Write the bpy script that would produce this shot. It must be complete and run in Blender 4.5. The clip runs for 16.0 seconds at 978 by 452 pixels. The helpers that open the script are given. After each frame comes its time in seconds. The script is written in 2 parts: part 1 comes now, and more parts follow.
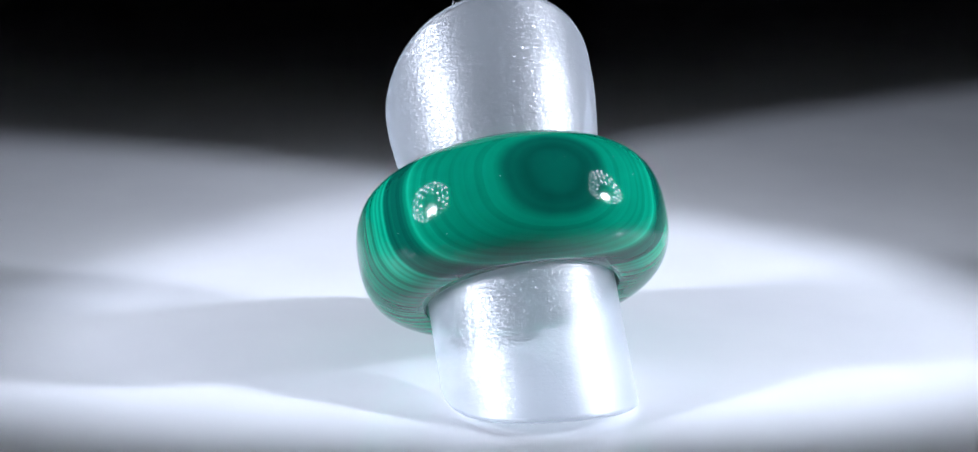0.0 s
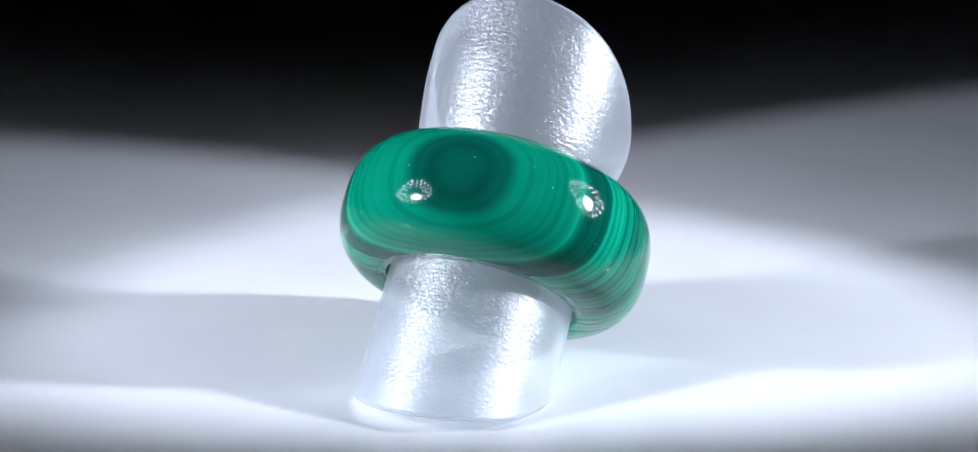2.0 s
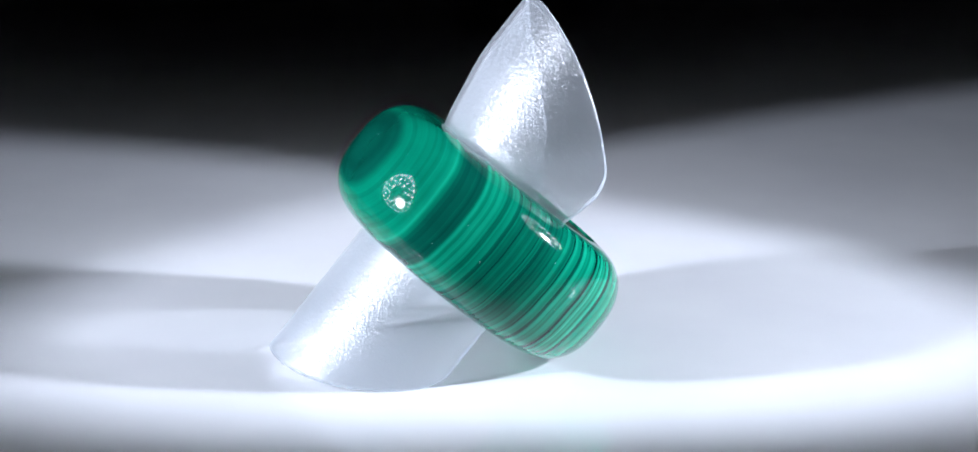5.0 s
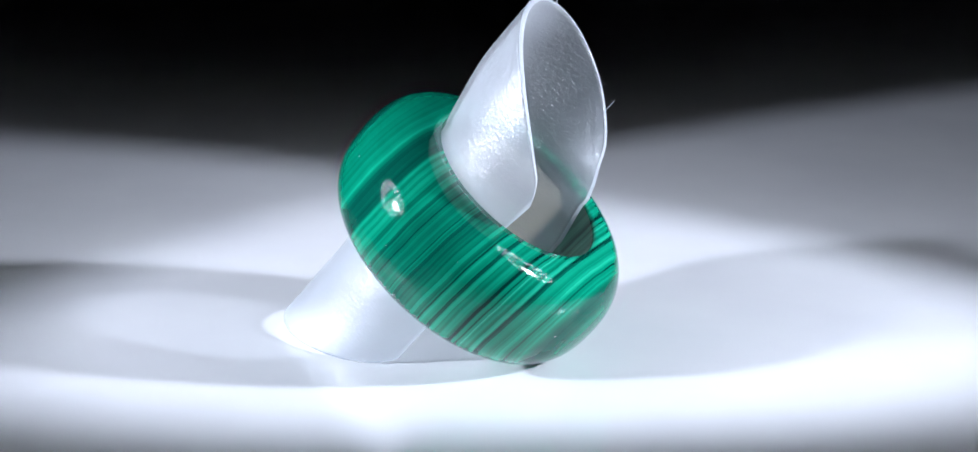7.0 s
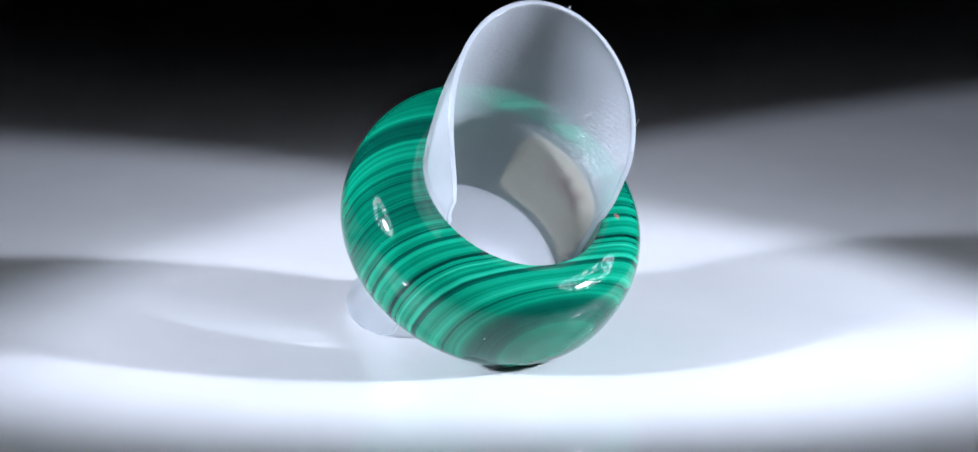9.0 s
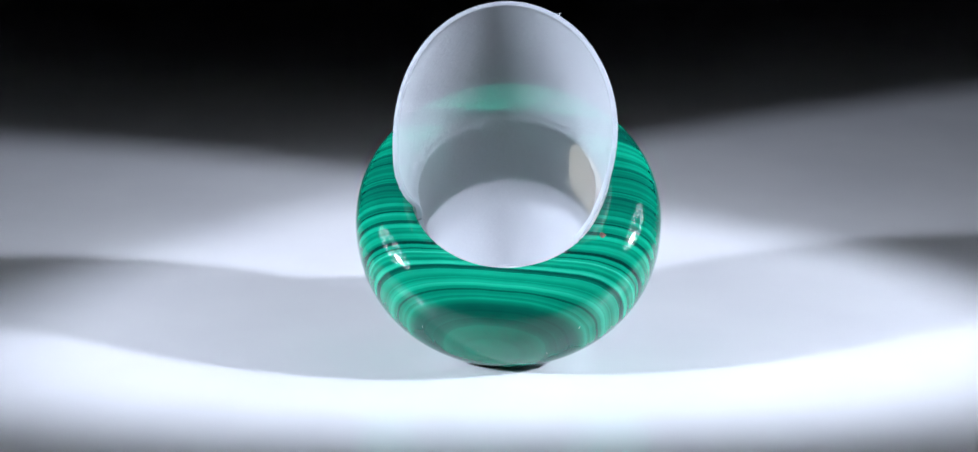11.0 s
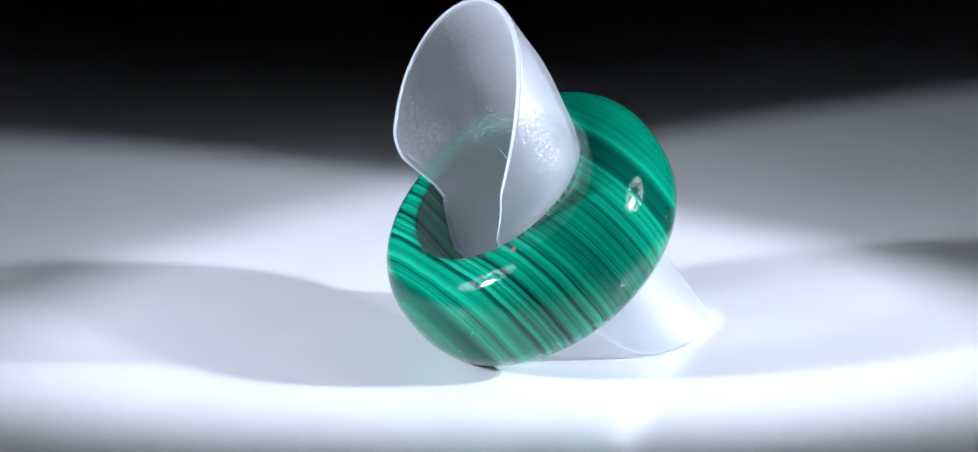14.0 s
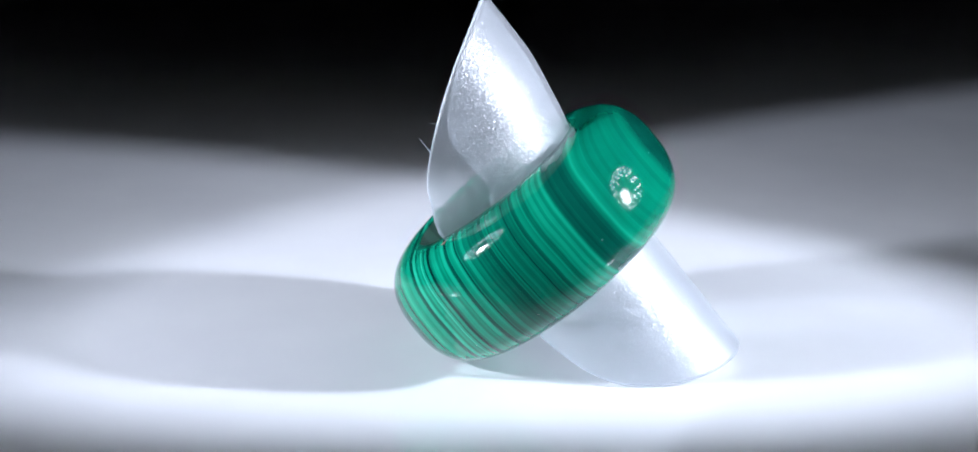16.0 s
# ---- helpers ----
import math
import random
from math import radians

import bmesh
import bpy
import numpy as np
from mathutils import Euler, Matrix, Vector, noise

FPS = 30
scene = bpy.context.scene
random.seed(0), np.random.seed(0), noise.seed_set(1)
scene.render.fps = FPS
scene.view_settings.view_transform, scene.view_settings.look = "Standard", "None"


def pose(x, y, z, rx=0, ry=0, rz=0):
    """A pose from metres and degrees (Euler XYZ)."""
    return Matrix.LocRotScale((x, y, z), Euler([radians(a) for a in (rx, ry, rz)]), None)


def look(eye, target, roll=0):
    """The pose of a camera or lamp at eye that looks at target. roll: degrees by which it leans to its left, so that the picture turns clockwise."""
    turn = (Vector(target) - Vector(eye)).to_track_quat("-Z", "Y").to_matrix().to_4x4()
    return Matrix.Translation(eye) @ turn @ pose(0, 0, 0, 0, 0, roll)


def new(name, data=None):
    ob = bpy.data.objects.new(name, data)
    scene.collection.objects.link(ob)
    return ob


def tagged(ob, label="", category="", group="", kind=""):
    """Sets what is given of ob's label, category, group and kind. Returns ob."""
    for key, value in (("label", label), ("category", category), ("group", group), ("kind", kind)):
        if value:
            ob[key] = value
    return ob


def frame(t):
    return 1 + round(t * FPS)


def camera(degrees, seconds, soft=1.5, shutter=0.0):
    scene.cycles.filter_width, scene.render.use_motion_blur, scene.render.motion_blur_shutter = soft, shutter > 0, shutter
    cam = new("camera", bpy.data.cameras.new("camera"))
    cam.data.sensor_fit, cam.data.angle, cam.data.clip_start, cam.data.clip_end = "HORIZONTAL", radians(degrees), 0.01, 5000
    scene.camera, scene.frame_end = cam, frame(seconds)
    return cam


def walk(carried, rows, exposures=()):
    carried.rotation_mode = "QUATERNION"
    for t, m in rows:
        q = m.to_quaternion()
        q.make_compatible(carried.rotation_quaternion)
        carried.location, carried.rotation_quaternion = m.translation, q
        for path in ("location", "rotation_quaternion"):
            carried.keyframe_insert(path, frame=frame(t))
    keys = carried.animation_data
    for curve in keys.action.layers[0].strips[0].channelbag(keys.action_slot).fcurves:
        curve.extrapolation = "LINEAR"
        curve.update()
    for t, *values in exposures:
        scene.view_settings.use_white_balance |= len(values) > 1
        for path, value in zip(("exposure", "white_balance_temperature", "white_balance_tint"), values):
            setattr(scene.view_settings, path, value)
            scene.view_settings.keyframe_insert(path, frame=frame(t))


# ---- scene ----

# ---- camera: a still tripod shot on a ring that turns ----
cam = camera(25.24, 16.0)
EYE = look((0.0, -0.18948, 0.06938), (-0.001525, -0.000007, 0.011911), 0.944)
walk(cam, [(0.0, EYE), (16.0, EYE)], exposures=[(0.0, 0.0), (16.0, 0.0)])

# ---- light: a dark room, one lamp on each side ----
world = bpy.data.worlds.new("dark_room")
world.use_nodes = True
world.node_tree.nodes["Background"].inputs["Color"].default_value = (0.6, 0.7, 1.0, 1)
world.node_tree.nodes["Background"].inputs["Strength"].default_value = 0.0004
scene.world = world

LAMPS = (
    ((-0.1816, -0.0829, 0.0948), (0.8180, 0.4437, -0.3660), 9.80, 2.50),
    ((0.2005, -0.0364, 0.1034), (-0.8790, 0.2226, -0.4216), 8.90, 3.20),
)
for eye, axis, half, watts in LAMPS:
    spot = bpy.data.lights.new("beam", "SPOT")
    spot.energy, spot.color = watts, (0.86, 0.93, 1.13)
    spot.spot_size, spot.spot_blend = radians(2 * half + 1.4), 0.17
    spot.shadow_soft_size = 0.0065
    ob = new("beam", spot)
    ob.matrix_world = look(eye, Vector(eye) + Vector(axis))


# ---- materials ----
def material(name):
    m = bpy.data.materials.new(name)
    m.use_nodes = True
    nt = m.node_tree
    nt.nodes.clear()
    out = nt.nodes.new("ShaderNodeOutputMaterial")
    return m, nt, out


def node(nt, kind, **values):
    n = nt.nodes.new(kind)
    for key, v in values.items():
        if key in n.inputs:
            n.inputs[key].default_value = v
    return n


def math_node(nt, op, a, b=None, c=None, clamp=False):
    n = nt.nodes.new("ShaderNodeMath")
    n.operation, n.use_clamp = op, clamp
    for i, v in enumerate((a, b, c)):
        if v is None:
            continue
        if isinstance(v, (int, float)):
            n.inputs[i].default_value = v
        else:
            nt.links.new(v, n.inputs[i])
    return n.outputs[0]


def ramp(nt, fac, stops, mode="LINEAR"):
    n = nt.nodes.new("ShaderNodeValToRGB")
    n.color_ramp.interpolation = mode
    el = n.color_ramp.elements
    while len(el) < len(stops):
        el.new(0.5)
    for e, (p, col) in zip(el, stops):
        e.position, e.color = p, (*col, 1)
    nt.links.new(fac, n.inputs[0])
    return n.outputs["Color"]


def plain(name, colour, rough=0.5, metal=0.0, grain=400.0, bump=0.02, vary=0.15):
    """A simple surface with fine grain in colour and relief."""
    m, nt, out = material(name)
    co = node(nt, "ShaderNodeTexCoord")
    nz = node(nt, "ShaderNodeTexNoise", Scale=grain, Detail=4.0)
    nt.links.new(co.outputs["Object"], nz.inputs["Vector"])
    b = node(nt, "ShaderNodeBsdfPrincipled", Roughness=rough, Metallic=metal)
    lo, hi = [c * (1 - vary) for c in colour], [min(1, c * (1 + vary)) for c in colour]
    nt.links.new(ramp(nt, nz.outputs["Fac"], [(0.3, lo), (0.7, hi)]), b.inputs["Base Color"])
    bp = node(nt, "ShaderNodeBump", Strength=bump, Distance=0.001)
    nt.links.new(nz.outputs["Fac"], bp.inputs["Height"])
    nt.links.new(bp.outputs["Normal"], b.inputs["Normal"])
    nt.links.new(b.outputs["BSDF"], out.inputs["Surface"])
    return m


def acrylic_material():
    """Polished white acrylic plate with faint dust and slow waviness."""
    m, nt, out = material("white_acrylic")
    co = node(nt, "ShaderNodeTexCoord")
    big = node(nt, "ShaderNodeTexNoise", Scale=60.0, Detail=3.0)
    fine = node(nt, "ShaderNodeTexNoise", Scale=2600.0, Detail=2.0)
    nt.links.new(co.outputs["Object"], big.inputs["Vector"])
    nt.links.new(co.outputs["Object"], fine.inputs["Vector"])
    b = node(nt, "ShaderNodeBsdfPrincipled", Roughness=0.04, IOR=1.49)
    nt.links.new(ramp(nt, big.outputs["Fac"], [(0.3, (0.76, 0.77, 0.79)), (0.7, (0.82, 0.83, 0.84))]), b.inputs["Base Color"])
    nt.links.new(ramp(nt, fine.outputs["Fac"], [(0.5, (0.012,) * 3), (0.8, (0.05,) * 3)]), b.inputs["Roughness"])
    nt.links.new(b.outputs["BSDF"], out.inputs["Surface"])
    return m


def malachite_material(name, centre, polished):
    """Flat growth layers cut by the ring: closed eyes at front and back, lines across the flanks."""
    m, nt, out = material(name)
    co = node(nt, "ShaderNodeTexCoord")
    warp = node(nt, "ShaderNodeTexNoise", Scale=110.0, Detail=3.0, Roughness=0.45)
    nt.links.new(co.outputs["Object"], warp.inputs["Vector"])
    rel = nt.nodes.new("ShaderNodeVectorMath")
    rel.operation = "SUBTRACT"
    rel.inputs[1].default_value = centre
    nt.links.new(co.outputs["Object"], rel.inputs[0])
    depth = nt.nodes.new("ShaderNodeVectorMath")
    depth.operation = "DOT_PRODUCT"
    depth.inputs[1].default_value = FRONT - SIDE * 0.039 + AXIS * 0.035
    nt.links.new(rel.outputs[0], depth.inputs[0])

    def smooth(value, lo, hi, to_lo, to_hi):
        n = node(nt, "ShaderNodeMapRange")
        n.interpolation_type = "SMOOTHSTEP"
        for key, v in (("From Min", lo), ("From Max", hi), ("To Min", to_lo), ("To Max", to_hi)):
            n.inputs[key].default_value = v
        nt.links.new(value, n.inputs["Value"])
        return n.outputs[0]

    # the way through the stone from its front to its back, in metres
    d = math_node(nt, "SUBTRACT", 0.0140, depth.outputs["Value"])
    # the front eye sits a little to one side
    lean = nt.nodes.new("ShaderNodeVectorMath")
    lean.operation = "DOT_PRODUCT"
    lean.inputs[1].default_value = SIDE
    nt.links.new(rel.outputs[0], lean.inputs[0])
    d = math_node(nt, "SUBTRACT", d, math_node(nt, "MULTIPLY", lean.outputs["Value"], smooth(d, 0.0005, 0.004, 0.085, 0.0)))
    sway = smooth(d, 0.0004, 0.006, 0.0001, 0.0007)
    d = math_node(nt, "MULTIPLY_ADD", math_node(nt, "SUBTRACT", warp.outputs["Fac"], 0.5), sway, d)

    def bands(freq, offset, detail):
        n = node(nt, "ShaderNodeTexNoise", Scale=1.0, Detail=detail, Roughness=0.6)
        n.noise_dimensions = "1D"
        nt.links.new(math_node(nt, "MULTIPLY_ADD", d, freq, offset), n.inputs["W"])
        return n.outputs["Fac"]

    far = math_node(nt, "MULTIPLY", d, 1 / 0.028)
    grey = ((0.0, 0.20), (0.0035, 0.19), (0.005, 0.11), (0.011, 0.10), (0.0125, 0.19), (0.022, 0.20), (0.032, 0.37), (0.06, 0.43), (0.11, 0.42),
            (0.165, 0.45), (0.174, 0.50), (0.18, 0.66), (0.187, 0.42), (0.20, 0.23), (0.268, 0.18), (0.274, 0.30), (0.28, 0.64), (0.292, 0.46),
            (0.32, 0.44), (0.40, 0.37), (0.46, 0.35), (0.52, 0.27), (0.575, 0.29), (0.61, 0.45), (0.80, 0.49), (0.895, 0.46), (0.91, 0.62),
            (0.919, 0.36), (0.93, 0.25), (0.965, 0.26), (0.976, 0.38))
    base = ramp(nt, far, [(p, (v,) * 3) for p, v in grey])
    swing = ((0.0, 0.05), (0.03, 0.12), (0.16, 0.18), (0.19, 0.12), (0.275, 0.15), (0.295, 0.45), (0.45, 0.5), (0.6, 0.75), (0.86, 0.85), (0.925, 0.12))
    amp = ramp(nt, far, [(p, (v,) * 3) for p, v in swing])
    lines = smooth(bands(1900, 11.3, 0.0), 0.60, 0.68, 0.0, 0.26)
    dark = smooth(bands(1800, 31.7, 0.0), 0.58, 0.66, 0.0, -0.42)
    mix = math_node(nt, "ADD", math_node(nt, "MULTIPLY_ADD", bands(1150, 3.1, 1.0), 0.9, -0.42),
                    math_node(nt, "MULTIPLY_ADD", bands(4200, 7.7, 1.0), 0.3, -0.15))
    mix = math_node(nt, "ADD", math_node(nt, "ADD", mix, lines), dark)
    v = math_node(nt, "MULTIPLY_ADD", mix, amp, base, clamp=True)
    cloud = node(nt, "ShaderNodeTexNoise", Scale=420.0, Detail=5.0)
    nt.links.new(co.outputs["Object"], cloud.inputs["Vector"])
    v = math_node(nt, "ADD", v, math_node(nt, "MULTIPLY_ADD", cloud.outputs["Fac"], 0.10, -0.05), clamp=True)
    if polished:
        tones = ((0.0005, 0.034, 0.024), (0.001, 0.080, 0.052), (0.001, 0.20, 0.112), (0.006, 0.35, 0.20), (0.045, 0.54, 0.35))
    else:
        tones = ((0.035, 0.08, 0.065), (0.05, 0.12, 0.09), (0.07, 0.18, 0.13), (0.10, 0.25, 0.18), (0.16, 0.34, 0.26))
    col = ramp(nt, v, list(zip((0.0, 0.22, 0.45, 0.68, 1.0), tones)))
    b = node(nt, "ShaderNodeBsdfPrincipled", Roughness=0.06 if polished else 0.5, IOR=1.45)
    nt.links.new(col, b.inputs["Base Color"])
    pits = node(nt, "ShaderNodeTexNoise", Scale=1500.0 if polished else 700.0, Detail=3.0)
    nt.links.new(co.outputs["Object"], pits.inputs["Vector"])
    bp = node(nt, "ShaderNodeBump", Strength=0.02 if polished else 0.2, Distance=0.0003)
    nt.links.new(pits.outputs["Fac"], bp.inputs["Height"])
    nt.links.new(bp.outputs["Normal"], b.inputs["Normal"])
    nt.links.new(b.outputs["BSDF"], out.inputs["Surface"])
    return m


def plastic_material(inner):
    """Finely wrinkled milky plastic film, glossier outside."""
    m, nt, out = material("milky_plastic" if inner else "frosted_plastic")
    uv = node(nt, "ShaderNodeUVMap")
    sc = nt.nodes.new("ShaderNodeVectorMath")
    sc.operation = "MULTIPLY"
    sc.inputs[1].default_value = (1.0, 1.7, 1.0)
    nt.links.new(uv.outputs["UV"], sc.inputs[0])
    wr = node(nt, "ShaderNodeTexNoise", Scale=1900.0, Detail=2.5, Roughness=0.55, Distortion=0.5)
    nt.links.new(sc.outputs[0], wr.inputs["Vector"])
    bp = node(nt, "ShaderNodeBump", Strength=1.0, Distance=0.00025 if inner else 0.00011)
    nt.links.new(wr.outputs["Fac"], bp.inputs["Height"])
    body = node(nt, "ShaderNodeBsdfDiffuse", Color=(0.91, 0.95, 1.0, 1))
    thru = node(nt, "ShaderNodeBsdfTranslucent", Color=(0.92, 0.96, 1.0, 1))
    milk = node(nt, "ShaderNodeMixShader", Fac=0.82 if inner else 0.85)
    nt.links.new(body.outputs[0], milk.inputs[1])
    nt.links.new(thru.outputs[0], milk.inputs[2])
    clear = node(nt, "ShaderNodeBsdfTransparent", Color=(0.98, 0.99, 1.0, 1))
    nt.links.new(bp.outputs["Normal"], body.inputs["Normal"])
    mixed = node(nt, "ShaderNodeMixShader", Fac=0.71 if inner else 0.80)
    nt.links.new(milk.outputs[0], mixed.inputs[1])
    nt.links.new(clear.outputs[0], mixed.inputs[2])
    gloss = node(nt, "ShaderNodeBsdfGlossy", Roughness=0.32 if inner else 0.36)
    nt.links.new(bp.outputs["Normal"], gloss.inputs["Normal"])
    lw = node(nt, "ShaderNodeLayerWeight", Blend=0.5)
    shine = math_node(nt, "MULTIPLY_ADD", math_node(nt, "POWER", lw.outputs["Facing"], 4.0), 0.3, 0.14 if inner else 0.11)
    top = node(nt, "ShaderNodeMixShader")
    nt.links.new(shine, top.inputs[0])
    nt.links.new(mixed.outputs[0], top.inputs[1])
    nt.links.new(gloss.outputs[0], top.inputs[2])
    nt.links.new(top.outputs[0], out.inputs["Surface"])
    return m


def edge_material():
    """The milky cut edge of the film, which passes the light on."""
    m, nt, out = material("milky_edge")
    body = node(nt, "ShaderNodeBsdfDiffuse", Color=(0.88, 0.92, 0.98, 1))
    thru = node(nt, "ShaderNodeBsdfTranslucent", Color=(0.88, 0.92, 0.98, 1))
    milk = node(nt, "ShaderNodeMixShader", Fac=0.5)
    nt.links.new(body.outputs[0], milk.inputs[1])
    nt.links.new(thru.outputs[0], milk.inputs[2])
    clear = node(nt, "ShaderNodeBsdfTransparent")
    mixed = node(nt, "ShaderNodeMixShader", Fac=0.45)
    nt.links.new(milk.outputs[0], mixed.inputs[1])
    nt.links.new(clear.outputs[0], mixed.inputs[2])
    nt.links.new(mixed.outputs[0], out.inputs["Surface"])
    return m


def glow_material(name, colour, strength):
    m, nt, out = material(name)
    e = node(nt, "ShaderNodeEmission", Color=(*colour, 1), Strength=strength)
    nt.links.new(e.outputs[0], out.inputs["Surface"])
    return m


ACRYLIC = acrylic_material()
BLACK_CLOTH = plain("black_cloth", (0.006, 0.006, 0.007), 0.95, grain=900, bump=0.2)
HOUSING = plain("black_housing", (0.02, 0.02, 0.022), 0.5)
PAPER = plain("cream_paper", (0.95, 0.79, 0.55), 0.85, grain=1500, bump=0.05, vary=0.06)
INK = plain("faded_red_ink", (0.42, 0.12, 0.06), 0.8, grain=2500, vary=0.3)
PLASTIC = plastic_material(False)
PLASTIC_INNER = plastic_material(True)
CUT_EDGE = edge_material()
GLOW_LENS = glow_material("lens_glow", (0.93, 0.97, 1.04), 40.0)
GLOW_LED = glow_material("led_glow", (0.86, 0.93, 1.10), 29.0)


# ---- mesh helpers ----
def mesh_object(name, bm, mat, parent=None, label="", smooth=True):
    bmesh.ops.recalc_face_normals(bm, faces=bm.faces)
    me = bpy.data.meshes.new(name)
    bm.to_mesh(me)
    bm.free()
    if smooth:
        for p in me.polygons:
            p.use_smooth = True
    me.materials.append(mat)
    ob = new(name, me)
    if parent is not None:
        ob.parent = parent
    if label:
        tagged(ob, label)
    return ob


def box_bm(sx, sy, sz, at=(0, 0, 0), bevel=0.0):
    bm = bmesh.new()
    bmesh.ops.create_cube(bm, size=1)
    bmesh.ops.scale(bm, vec=(sx, sy, sz), verts=bm.verts)
    bmesh.ops.translate(bm, vec=at, verts=bm.verts)
    if bevel:
        bmesh.ops.bevel(bm, geom=bm.edges[:], offset=bevel, segments=3, affect="EDGES", profile=0.5)
    return bm


# ---- the table and the dark surroundings ----
plate = mesh_object("ground", box_bm(1.2, 1.2, 0.006, (0, 0.2, -0.003), 0.0015), ACRYLIC, smooth=False)
tagged(plate, "polished white acrylic plate reflecting the ring", "ground", kind="structure")
for nm, size, at in (("wall_north", (3.0, 0.02, 2.0), (0, 1.2, 0.5)), ("wall_south", (3.0, 0.02, 2.0), (0, -1.2, 0.5)),
                     ("wall_east", (0.02, 2.4, 2.0), (1.5, 0, 0.5)), ("wall_west", (0.02, 2.4, 2.0), (-1.5, 0, 0.5)),
                     ("ceiling", (3.0, 2.4, 0.02), (0, 0, 1.51)), ("floor", (3.0, 2.4, 0.02), (0, 0, -0.5))):
    tagged(mesh_object(nm, box_bm(*size, at), BLACK_CLOTH, smooth=False), "matt black cloth closing the dark set", nm.split("_")[0], kind="structure")

# ---- the ring ----
TILT, TWIST = radians(39.41), radians(-6.61)
CENTRE = Vector((-0.00039, -0.002508, 0.011562))
TURN = Matrix.Rotation(TWIST, 3, "Z")
AXIS = TURN @ Vector((0, math.sin(TILT), math.cos(TILT)))
FRONT = TURN @ Vector((0, -math.cos(TILT), math.sin(TILT)))
SIDE = TURN @ Vector((1, 0, 0))
R_IN, R_OUT, HALF, SQUARE = 0.008704, 0.01399, 0.00578, 2.5
MALACHITE = malachite_material("malachite", CENTRE, True)
DULL_MALACHITE = malachite_material("unpolished_malachite", CENTRE, False)


def round_the_axis(phi, r, s):
    """A point at the angle phi from the ring's front, r from its axis and s along it."""
    return CENTRE + FRONT * (r * math.cos(phi)) + SIDE * (r * math.sin(phi)) + AXIS * s


def ring_profile():
    pts = []
    for i in range(33):
        a = -math.pi / 2 + math.pi * i / 32
        c, sn = abs(math.cos(a)), math.sin(a)
        pts.append((R_IN + (R_OUT - R_IN) * c ** (2 / SQUARE), HALF * math.copysign(abs(sn) ** (2 / SQUARE), sn)))
    e = 0.0004
    inner = [(R_IN - e * 0.12, HALF - e * 0.6), (R_IN - e * 0.25, HALF - e * 1.6)]
    inner += [(R_IN - e * 0.25, HALF * k) for k in (0.6, 0.2, -0.2, -0.6)]
    inner += [(R_IN - e * 0.25, -HALF + e * 1.6), (R_IN - e * 0.12, -HALF + e * 0.6)]
    return pts + inner


def loft(rows, closed_u=True, closed_v=True):
    bm = bmesh.new()
    grid = [[bm.verts.new(p) for p in row] for row in rows]
    nu, nv = len(grid), len(grid[0])
    for i in range(nu if closed_u else nu - 1):
        for j in range(nv if closed_v else nv - 1):
            bm.faces.new((grid[i][j], grid[(i + 1) % nu][j], grid[(i + 1) % nu][(j + 1) % nv], grid[i][(j + 1) % nv]))
    return bm


profile = ring_profile()
rows = [[round_the_axis(2 * math.pi * i / 160, r, s) for r, s in profile] for i in range(160)]
ring = mesh_object("ring", loft(rows), MALACHITE)
ring.data.materials.append(DULL_MALACHITE)
for face in ring.data.polygons:
    # the bore, from rim to rim
    if all((ring.data.vertices[v].co - CENTRE - AXIS * (ring.data.vertices[v].co - CENTRE).dot(AXIS)).length < R_IN - 0.00003 for v in face.vertices):
        face.material_index = 1
tagged(ring, "polished banded green malachite ring tilted on the plate", "ring")

# the cream sticker inside the ring
PHI_A, PHI_B, S_HALF = radians(-39), radians(-117), 0.0044


def sticker_bm(r0, r1):
    nu, nv = 28, 14
    layers = []
    for r in (r0, r1):
        layer = []
        for i in range(nu + 1):
            u = i / nu
            x = (u - 0.5) * 2
            corner = max(0.0, abs(x) - 0.72) / 0.28
            lim = S_HALF * (1 - 0.45 * (1 - math.sqrt(max(0, 1 - corner ** 2))))
            layer.append([round_the_axis(PHI_A + (PHI_B - PHI_A) * u, r, lim * (2 * j / nv - 1)) for j in range(nv + 1)])
        layers.append(layer)
    bm = bmesh.new()
    grids = [[[bm.verts.new(p) for p in row] for row in layer] for layer in layers]
    for g in grids:
        for i in range(nu):
            for j in range(nv):
                bm.faces.new((g[i][j], g[i + 1][j], g[i + 1][j + 1], g[i][j + 1]))
    a, b = grids
    rim = [(i, 0) for i in range(nu + 1)] + [(nu, j) for j in range(1, nv + 1)] + [(i, nv) for i in range(nu - 1, -1, -1)] + [(0, j) for j in range(nv - 1, 0, -1)]
    for (i, j), (k, l) in zip(rim, rim[1:] + rim[:1]):
        bm.faces.new((a[i][j], a[k][l], b[k][l], b[i][j]))
    return bm


R_WALL = R_IN - 0.0001
sticker = mesh_object("sticker", sticker_bm(R_WALL - 0.00002, R_WALL - 0.0001), PAPER, ring, "cream paper sticker with faded red digits")


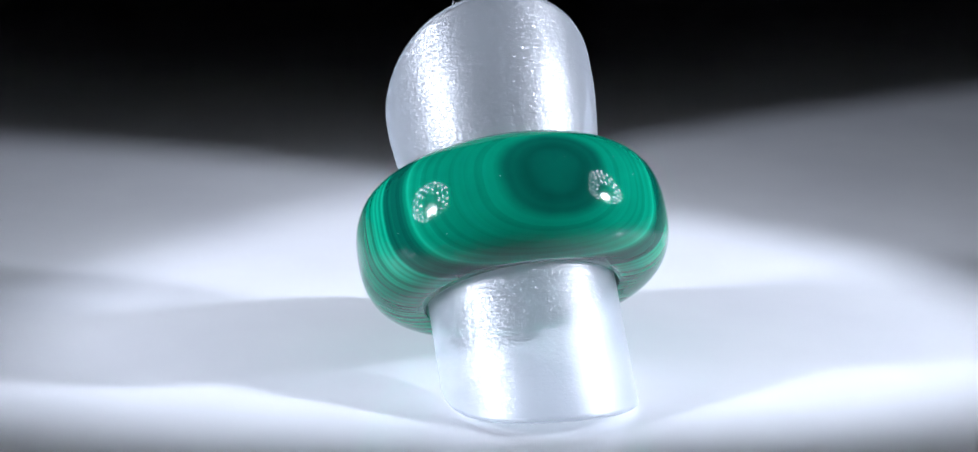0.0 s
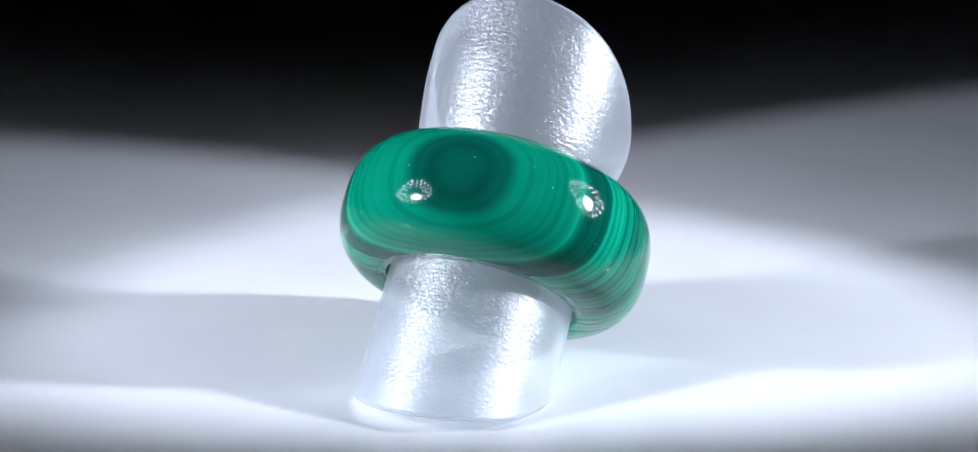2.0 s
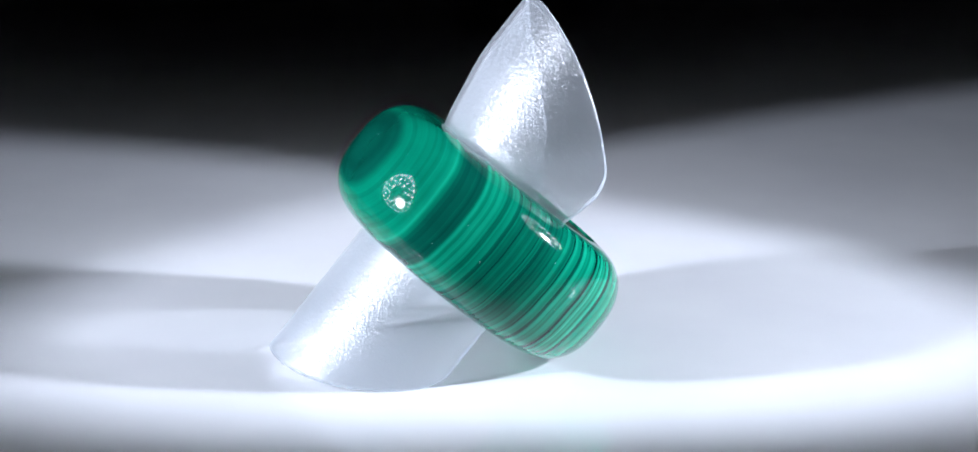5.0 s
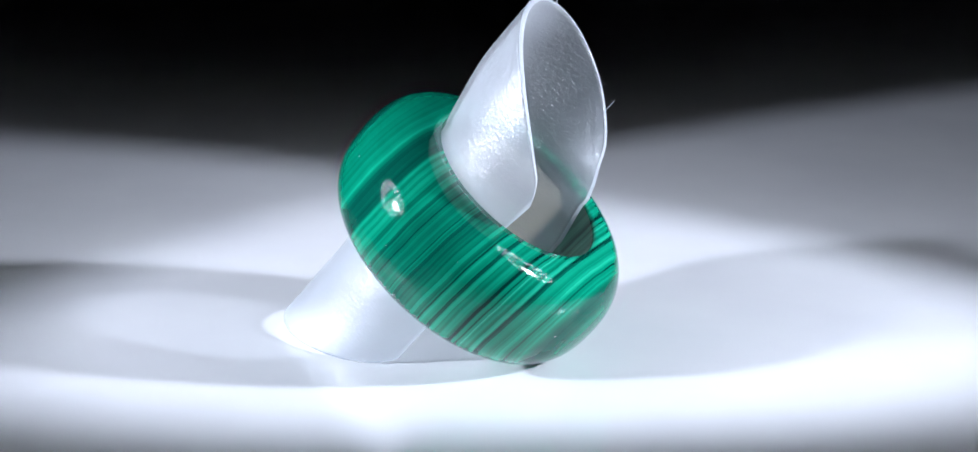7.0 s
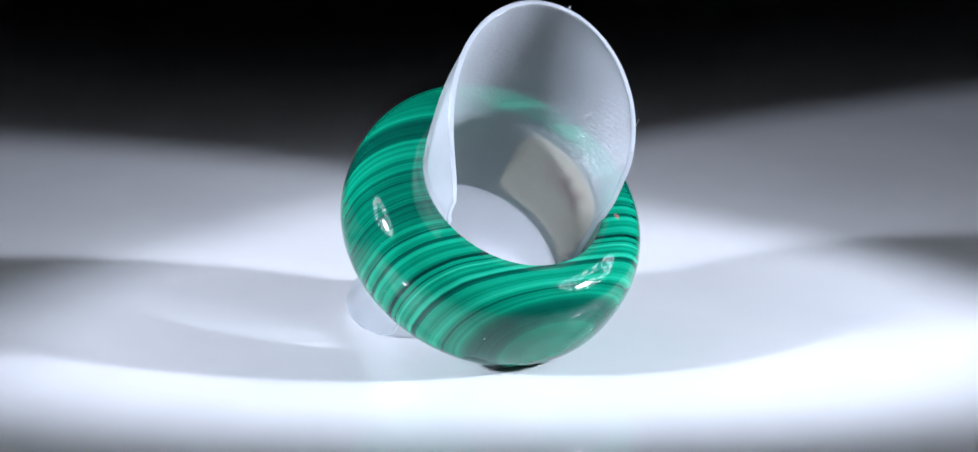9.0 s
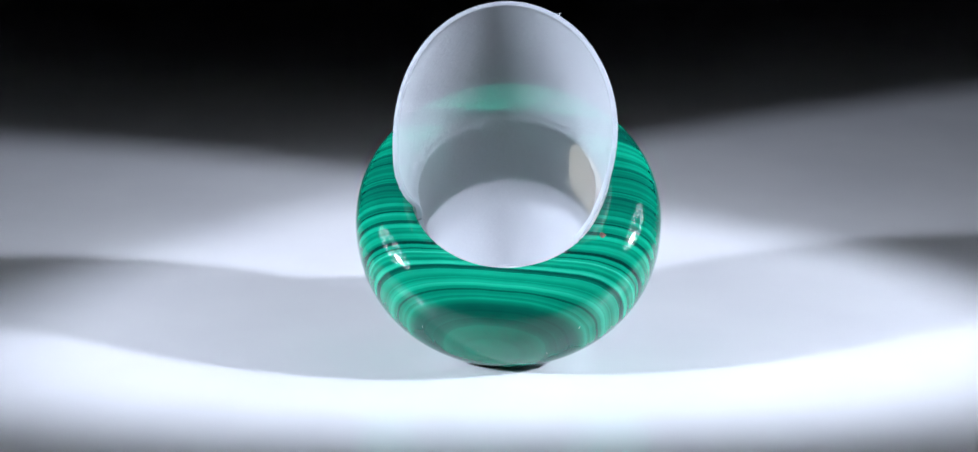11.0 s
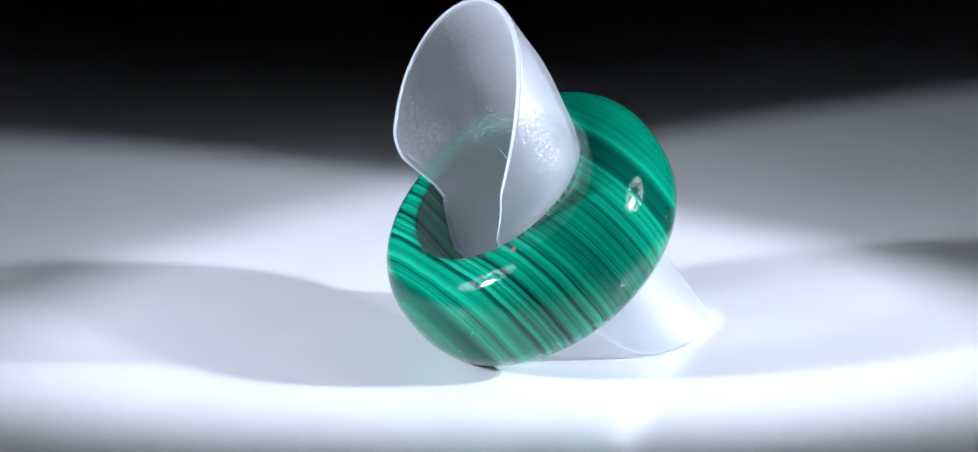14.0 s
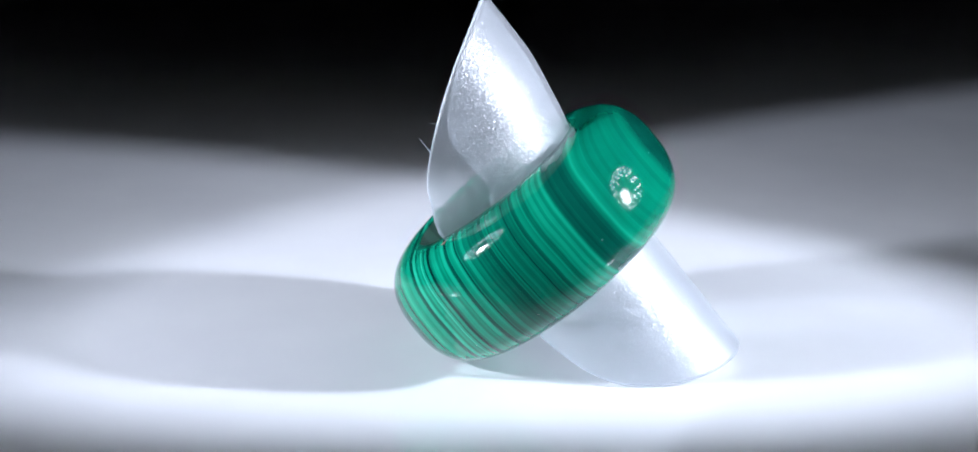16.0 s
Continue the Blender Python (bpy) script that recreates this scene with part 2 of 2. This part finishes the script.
def digits_on_sticker(text, height, phi0, s0):
    font = bpy.data.curves.new("digits", "FONT")
    font.body, font.size, font.align_x, font.align_y = text, height / 0.7, "CENTER", "CENTER"
    font.offset = 0.00006
    font.extrude = 0.00001
    tmp = bpy.data.objects.new("digits", font)
    me = bpy.data.meshes.new_from_object(tmp)
    bpy.data.objects.remove(tmp)
    bm = bmesh.new()
    bm.from_mesh(me)
    bmesh.ops.triangulate(bm, faces=bm.faces[:])
    bmesh.ops.subdivide_edges(bm, edges=bm.edges[:], cuts=3, use_grid_fill=True)
    bm.to_mesh(me)
    bm.free()
    for v in me.vertices:
        v.co = round_the_axis(phi0 - v.co.x / R_WALL, R_WALL - 0.00014 - v.co.z, s0 + v.co.y)
    me.materials.clear()
    me.materials.append(INK)
    ob = new("number", me)
    ob.parent = sticker
    return tagged(ob, "faded red handwritten digits 144")


digits_on_sticker("144", 0.0027, radians(-77), 0.0015)

# small flaws in the stone
SPECK = plain("pale_speck", (0.75, 0.85, 0.8), 0.6, grain=3000)
RUST = plain("rust_spot", (0.16, 0.085, 0.065), 0.6, grain=3000, vary=0.4)


def on_ring(phi, a):
    """A point of the outer face at phi, and a across the profile, with its outward way."""
    c, sn = abs(math.cos(a)), math.sin(a)
    r = R_IN + (R_OUT - R_IN) * c ** (2 / SQUARE)
    sv = HALF * math.copysign(abs(sn) ** (2 / SQUARE), sn)
    p = round_the_axis(phi, r, sv)
    e = 1e-3
    c2, s2 = abs(math.cos(a + e)), math.sin(a + e)
    q = round_the_axis(phi, R_IN + (R_OUT - R_IN) * c2 ** (2 / SQUARE), HALF * math.copysign(abs(s2) ** (2 / SQUARE), s2))
    across = (q - p).normalized()
    around = (round_the_axis(phi + e, r, sv) - p).normalized()
    out = around.cross(across)
    if out.dot(p - CENTRE) < 0:
        out = -out
    return p, around, across, out


def flaw(name, phi, a, long, wide, turn, mat, label):
    p, around, across, out = on_ring(radians(phi), radians(a))
    u = around * math.cos(turn) + across * math.sin(turn)
    v = out.cross(u)
    bm = bmesh.new()
    rng = random.Random(int(phi * 7 + a * 3))
    n = 10
    low = [bm.verts.new(p + (u * (long * math.cos(2 * math.pi * i / n)) + v * (wide * math.sin(2 * math.pi * i / n))) * rng.uniform(0.75, 1.15) - out * 0.00004) for i in range(n)]
    mid = bm.verts.new(p + out * max(0.000022, wide * 0.25))
    for i in range(n):
        bm.faces.new((low[i], low[(i + 1) % n], mid))
    mesh_object(name, bm, mat, ring, label)


flaw("rust_spot", -119.5, 80, 0.00042, 0.00036, 0.3, RUST, "reddish brown spot near the rim")
for phi, a, long, wide, turn in ((7, 12, 0.00006, 0.00006, 0), (28, 16, 0.00007, 0.00005, 0), (36, 4, 0.00022, 0.00003, 1.2), (-17, 2, 0.00006, 0.00005, 0),
                                 (58, -18, 0.00008, 0.00005, 0.4), (64, 5, 0.0001, 0.00003, 1.5), (75, -6, 0.00006, 0.00006, 0), (-60, -12, 0.00007, 0.00005, 0),
                                 (-150, 12, 0.0004, 0.00003, 1.0), (-158, 6, 0.00018, 0.00003, 0.2), (-163, -4, 0.00008, 0.00007, 0), (-166, 10, 0.00007, 0.00007, 0),
                                 (150, 6, 0.0003, 0.00003, 1.9), (142, -14, 0.00007, 0.00006, 0), (-95, -30, 0.00007, 0.00006, 0), (98, 24, 0.00008, 0.00004, 0.7),
                                 (172, 0, 0.00007, 0.00006, 0), (-40, -30, 0.00006, 0.00006, 0), (110, -2, 0.00006, 0.00005, 0), (-125, -24, 0.00008, 0.00005, 0)):
    flaw("speck", phi, a, long, wide, turn, SPECK, "tiny pale speck")

# ---- the curled plastic sheet that holds the ring ----
THICK = 0.00045
PHI_L, PHI_R = radians(-119), radians(108)


def sheet_top(phi):
    d = math.degrees(phi)
    s = 346 - 0.0138 * d * d
    if d < -106:
        s -= (-106 - d) ** 2 * 0.22
    if d > 100:
        s -= (d - 100) ** 2 * 0.35
    return s * 5.657e-5


def sheet_bottom(phi):
    z_gen = CENTRE.z + FRONT.z * 0.00855 * math.cos(phi) + SIDE.z * 0.00855 * math.sin(phi)
    s = (0.0002 - z_gen) / AXIS.z
    d = abs(math.degrees(phi))
    s += 0.0019 * max(0, math.cos(phi)) ** 2
    if d > 90:
        s += ((d - 90) / 25) ** 3 * 0.003
    return s


def sheet_radius(phi, s):
    k = min(1, max(0, (s - 0.0045) / 0.0100))
    k = k * k * (3 - 2 * k)
    r = 0.00838 + (0.00138 + 0.00020 * max(0, math.cos(phi)) ** 2) * k
    over = min(1, max(0, (s - 0.0056) / 0.0025))
    r += (0.00028 + 0.0003 * math.sin(phi) ** 2) * over * (2 - over) * (1 - k)
    d = math.degrees(phi)
    if d > 85:
        f = min(1, max(0, (s - 0.0055) / 0.005))
        r += 0.0006 * f * min(1, (d - 85) / 25) ** 1.5
    return r


LEFT_EDGE = ((-60, 2), (-20, -3), (0, -18), (37, -17), (107, -8), (160, 0))
RIGHT_EDGE = ((-100, 5), (-50, 17), (0, 21), (40, 9), (70, 0), (120, -1), (180, 0))


def edge_shift(phi, s):
    """How far the cut edges stray from straight lines, in degrees, faded out towards the middle."""
    table, limit = (RIGHT_EDGE, PHI_R) if phi > 0 else (LEFT_EDGE, -PHI_L)
    k = max(0, (abs(phi) - 1.0) / (limit - 1.0))
    return radians(float(np.interp(s / 5.657e-5, [t[0] for t in table], [t[1] for t in table]))) * k * k


def holder_sheet():
    nu, nv = 96, 90
    bm = bmesh.new()
    uv = bm.loops.layers.uv.new("UVMap")
    grids, flat = [], {}
    for side in (0, 1):
        g = []
        for i in range(nu + 1):
            phi = PHI_L + (PHI_R - PHI_L) * i / nu
            lo, hi = sheet_bottom(phi), sheet_top(phi)
            row = []
            for j in range(nv + 1):
                s = lo + (hi - lo) * j / nv
                bent = phi + edge_shift(phi, s)
                r = sheet_radius(bent, s) - THICK * side
                wob = 0.00003 * noise.noise((phi * 2.5, s * 300, 0))
                v = bm.verts.new(round_the_axis(bent, r + wob, s))
                flat[v] = (phi * 0.0086, s)
                row.append(v)
            g.append(row)
        grids.append(g)
    for side, g in enumerate(grids):
        for i in range(nu):
            for j in range(nv):
                bm.faces.new((g[i][j], g[i + 1][j], g[i + 1][j + 1], g[i][j + 1])).material_index = side
    ga, gb = grids
    rim = [(i, 0) for i in range(nu + 1)] + [(nu, j) for j in range(1, nv + 1)] + [(i, nv) for i in range(nu - 1, -1, -1)] + [(0, j) for j in range(nv - 1, 0, -1)]
    for (i, j), (k, l) in zip(rim, rim[1:] + rim[:1]):
        bm.faces.new((ga[i][j], ga[k][l], gb[k][l], gb[i][j]))
    for f in bm.faces:
        for lp in f.loops:
            lp[uv].uv = flat[lp.vert]
    a, b = [[[v.co.copy() for v in row] for row in g] for g in grids]
    whole = tagged(new("ring_holder"), "curled frosted plastic sheet standing inside the malachite ring", "ring holder")
    mesh_object("sheet", bm, PLASTIC, whole).data.materials.append(PLASTIC_INNER)
    for nm, rim in (("bottom_edge", [(i, 0) for i in range(nu + 1)]), ("side_edge", [(nu, j) for j in range(nv + 1)]),
                    ("top_edge", [(i, nv) for i in range(nu + 1)]), ("side_edge", [(0, j) for j in range(nv + 1)])):
        # a slightly swollen cut edge, three points wide
        eb = bmesh.new()
        strip = []
        for i, j in rim:
            p, q = a[i][j], b[i][j]
            out = (a[i][j] - a[min(max(i, 1), nu - 1)][min(max(j, 1), nv - 1)]).normalized()
            strip.append([eb.verts.new(p), eb.verts.new((p * 3 + q) / 4 + out * 0.00003), eb.verts.new((p + 3 * q) / 4 + out * 0.00003), eb.verts.new(q)])
        for r0, r1 in zip(strip, strip[1:]):
            for k in range(3):
                eb.faces.new((r0[k], r0[k + 1], r1[k + 1], r1[k]))
        mesh_object(nm, eb, CUT_EDGE, whole, "bright white cut edge")
    # frayed hairs left by the cut
    rng = random.Random(5)
    for deg in (-94, -82, -103, -26, -24, -111, 30):
        phi = radians(deg)
        i = min(nu, max(0, round((phi - PHI_L) / (PHI_R - PHI_L) * nu)))
        root = (a[i][nv] + b[i][nv]) / 2
        out = (a[i][nv] - a[i][nv - 1]).normalized()
        sway = Vector((rng.uniform(-1, 1), rng.uniform(-1, 1), rng.uniform(-1, 1))).normalized()
        hb = bmesh.new()
        prev = None
        length = rng.uniform(0.0003, 0.0009)
        for k in range(6):
            f = k / 5
            c = root - out * 0.0001 + out * length * f + sway * length * 0.9 * f * f
            w = 0.00005 * (1 - 0.7 * f)
            side = out.cross(sway).normalized()
            other = out.cross(side)
            loop = [hb.verts.new(c + side * w * math.cos(x) + other * w * math.sin(x)) for x in (0, 1.571, 3.142, 4.712)]
            if prev:
                for x in range(4):
                    hb.faces.new((prev[x], prev[(x + 1) % 4], loop[(x + 1) % 4], loop[x]))
            prev = loop
        mesh_object("burr", hb, CUT_EDGE, whole)
    return whole


holder = holder_sheet()


# ---- the two lamps that mirror in the stone ----
def disc_bm(radius, depth, at=(0, 0, 0), seg=32, r2=None):
    bm = bmesh.new()
    bmesh.ops.create_cone(bm, cap_ends=True, segments=seg, radius1=radius, radius2=radius if r2 is None else r2, depth=depth)
    bmesh.ops.translate(bm, vec=at, verts=bm.verts)
    return bm


def studio_lamp(m, off):
    m = m @ Matrix.Scale(1.6, 4)
    lamp = tagged(new("studio_lamp"), "black round lamp with rings of small white light points", "lamp")
    mesh_object("housing", disc_bm(0.05, 0.02, (off, 0.014, 0.064), r2=0.035), HOUSING, lamp)
    mesh_object("stand", disc_bm(0.003, 0.12, (off, 0.014, 0.134)), HOUSING, lamp)
    # added tapering tube: keeps stray lens light off the dark far plate
    tube = [[(k * math.cos(2 * math.pi * i / 32), k * math.sin(2 * math.pi * i / 32), z) for i in range(32)] for k, z in ((0.0160, 0.051), (0.0160, 0.012), (0.0114, -0.015), (0.0121, -0.015), (0.0168, 0.012), (0.0172, 0.052))]
    spill_tube = mesh_object("spill_tube", loft(tube, closed_u=False), HOUSING, lamp)
    mesh_object("lens", disc_bm(0.0155, 0.001, (0, 0, 0.050)), GLOW_LENS, spill_tube, "bright white lamp lens")
    for count, r in ((10, 0.022), (16, 0.031), (22, 0.040)):
        for i in range(count):
            a = 2 * math.pi * i / count
            x, y = off + r * math.cos(a), 0.014 + r * math.sin(a)
            # unseen added cup, turned to the ring, cuts its light to a narrow cone
            aim = Matrix.Translation((x, y, 0.032)) @ (Vector((x, y, 0.032)) - Vector((0, 0, -0.12))).to_track_quat("Z", "Y").to_matrix().to_4x4()
            rings = [[(k * math.cos(t), k * math.sin(t), z) for t in (0, 0.785, 1.571, 2.356, 3.142, 3.927, 4.712, 5.498)]
                     for k, z in ((0.0030, 0.0004), (0.0032, -0.020), (0.0035, -0.020), (0.0035, 0.0004))]
            tube_bm, point_bm = loft(rings, closed_u=False), disc_bm(0.0025, 0.0004, (0, 0, 0), 10)
            for bm in (tube_bm, point_bm):
                bmesh.ops.transform(bm, matrix=aim, verts=bm.verts)
            cup = mesh_object("spill_cup", tube_bm, HOUSING, lamp)
            mesh_object("light_point", point_bm, GLOW_LED, cup)
    # a post and a round foot carry the head
    inv = m.inverted()
    rear = m @ Vector((off, 0.014, 0.19))
    post = disc_bm(0.004, rear.z, (rear.x, rear.y, rear.z / 2), 20)
    foot = disc_bm(0.045, 0.008, (rear.x, rear.y, 0.004), 40, 0.040)
    for nm, bm in (("post", post), ("foot", foot)):
        bmesh.ops.transform(bm, matrix=inv, verts=bm.verts)
        mesh_object(nm, bm, HOUSING, lamp)
    lamp.matrix_world = m
    return lamp


for eye, axis, half, watts in LAMPS:
    tagged(studio_lamp(look(eye, Vector(eye) + Vector(axis)), math.copysign(0.018, eye[0])), group="lamps beside the plate")


# ---- the turn ----
def motions():
    rate = 18.084
    for thing in (ring, holder):
        walk(thing, [(t / 2, pose(0, 0, 0, 0, 0, -rate * (t / 2 - 1.25))) for t in range(33)])


motions()
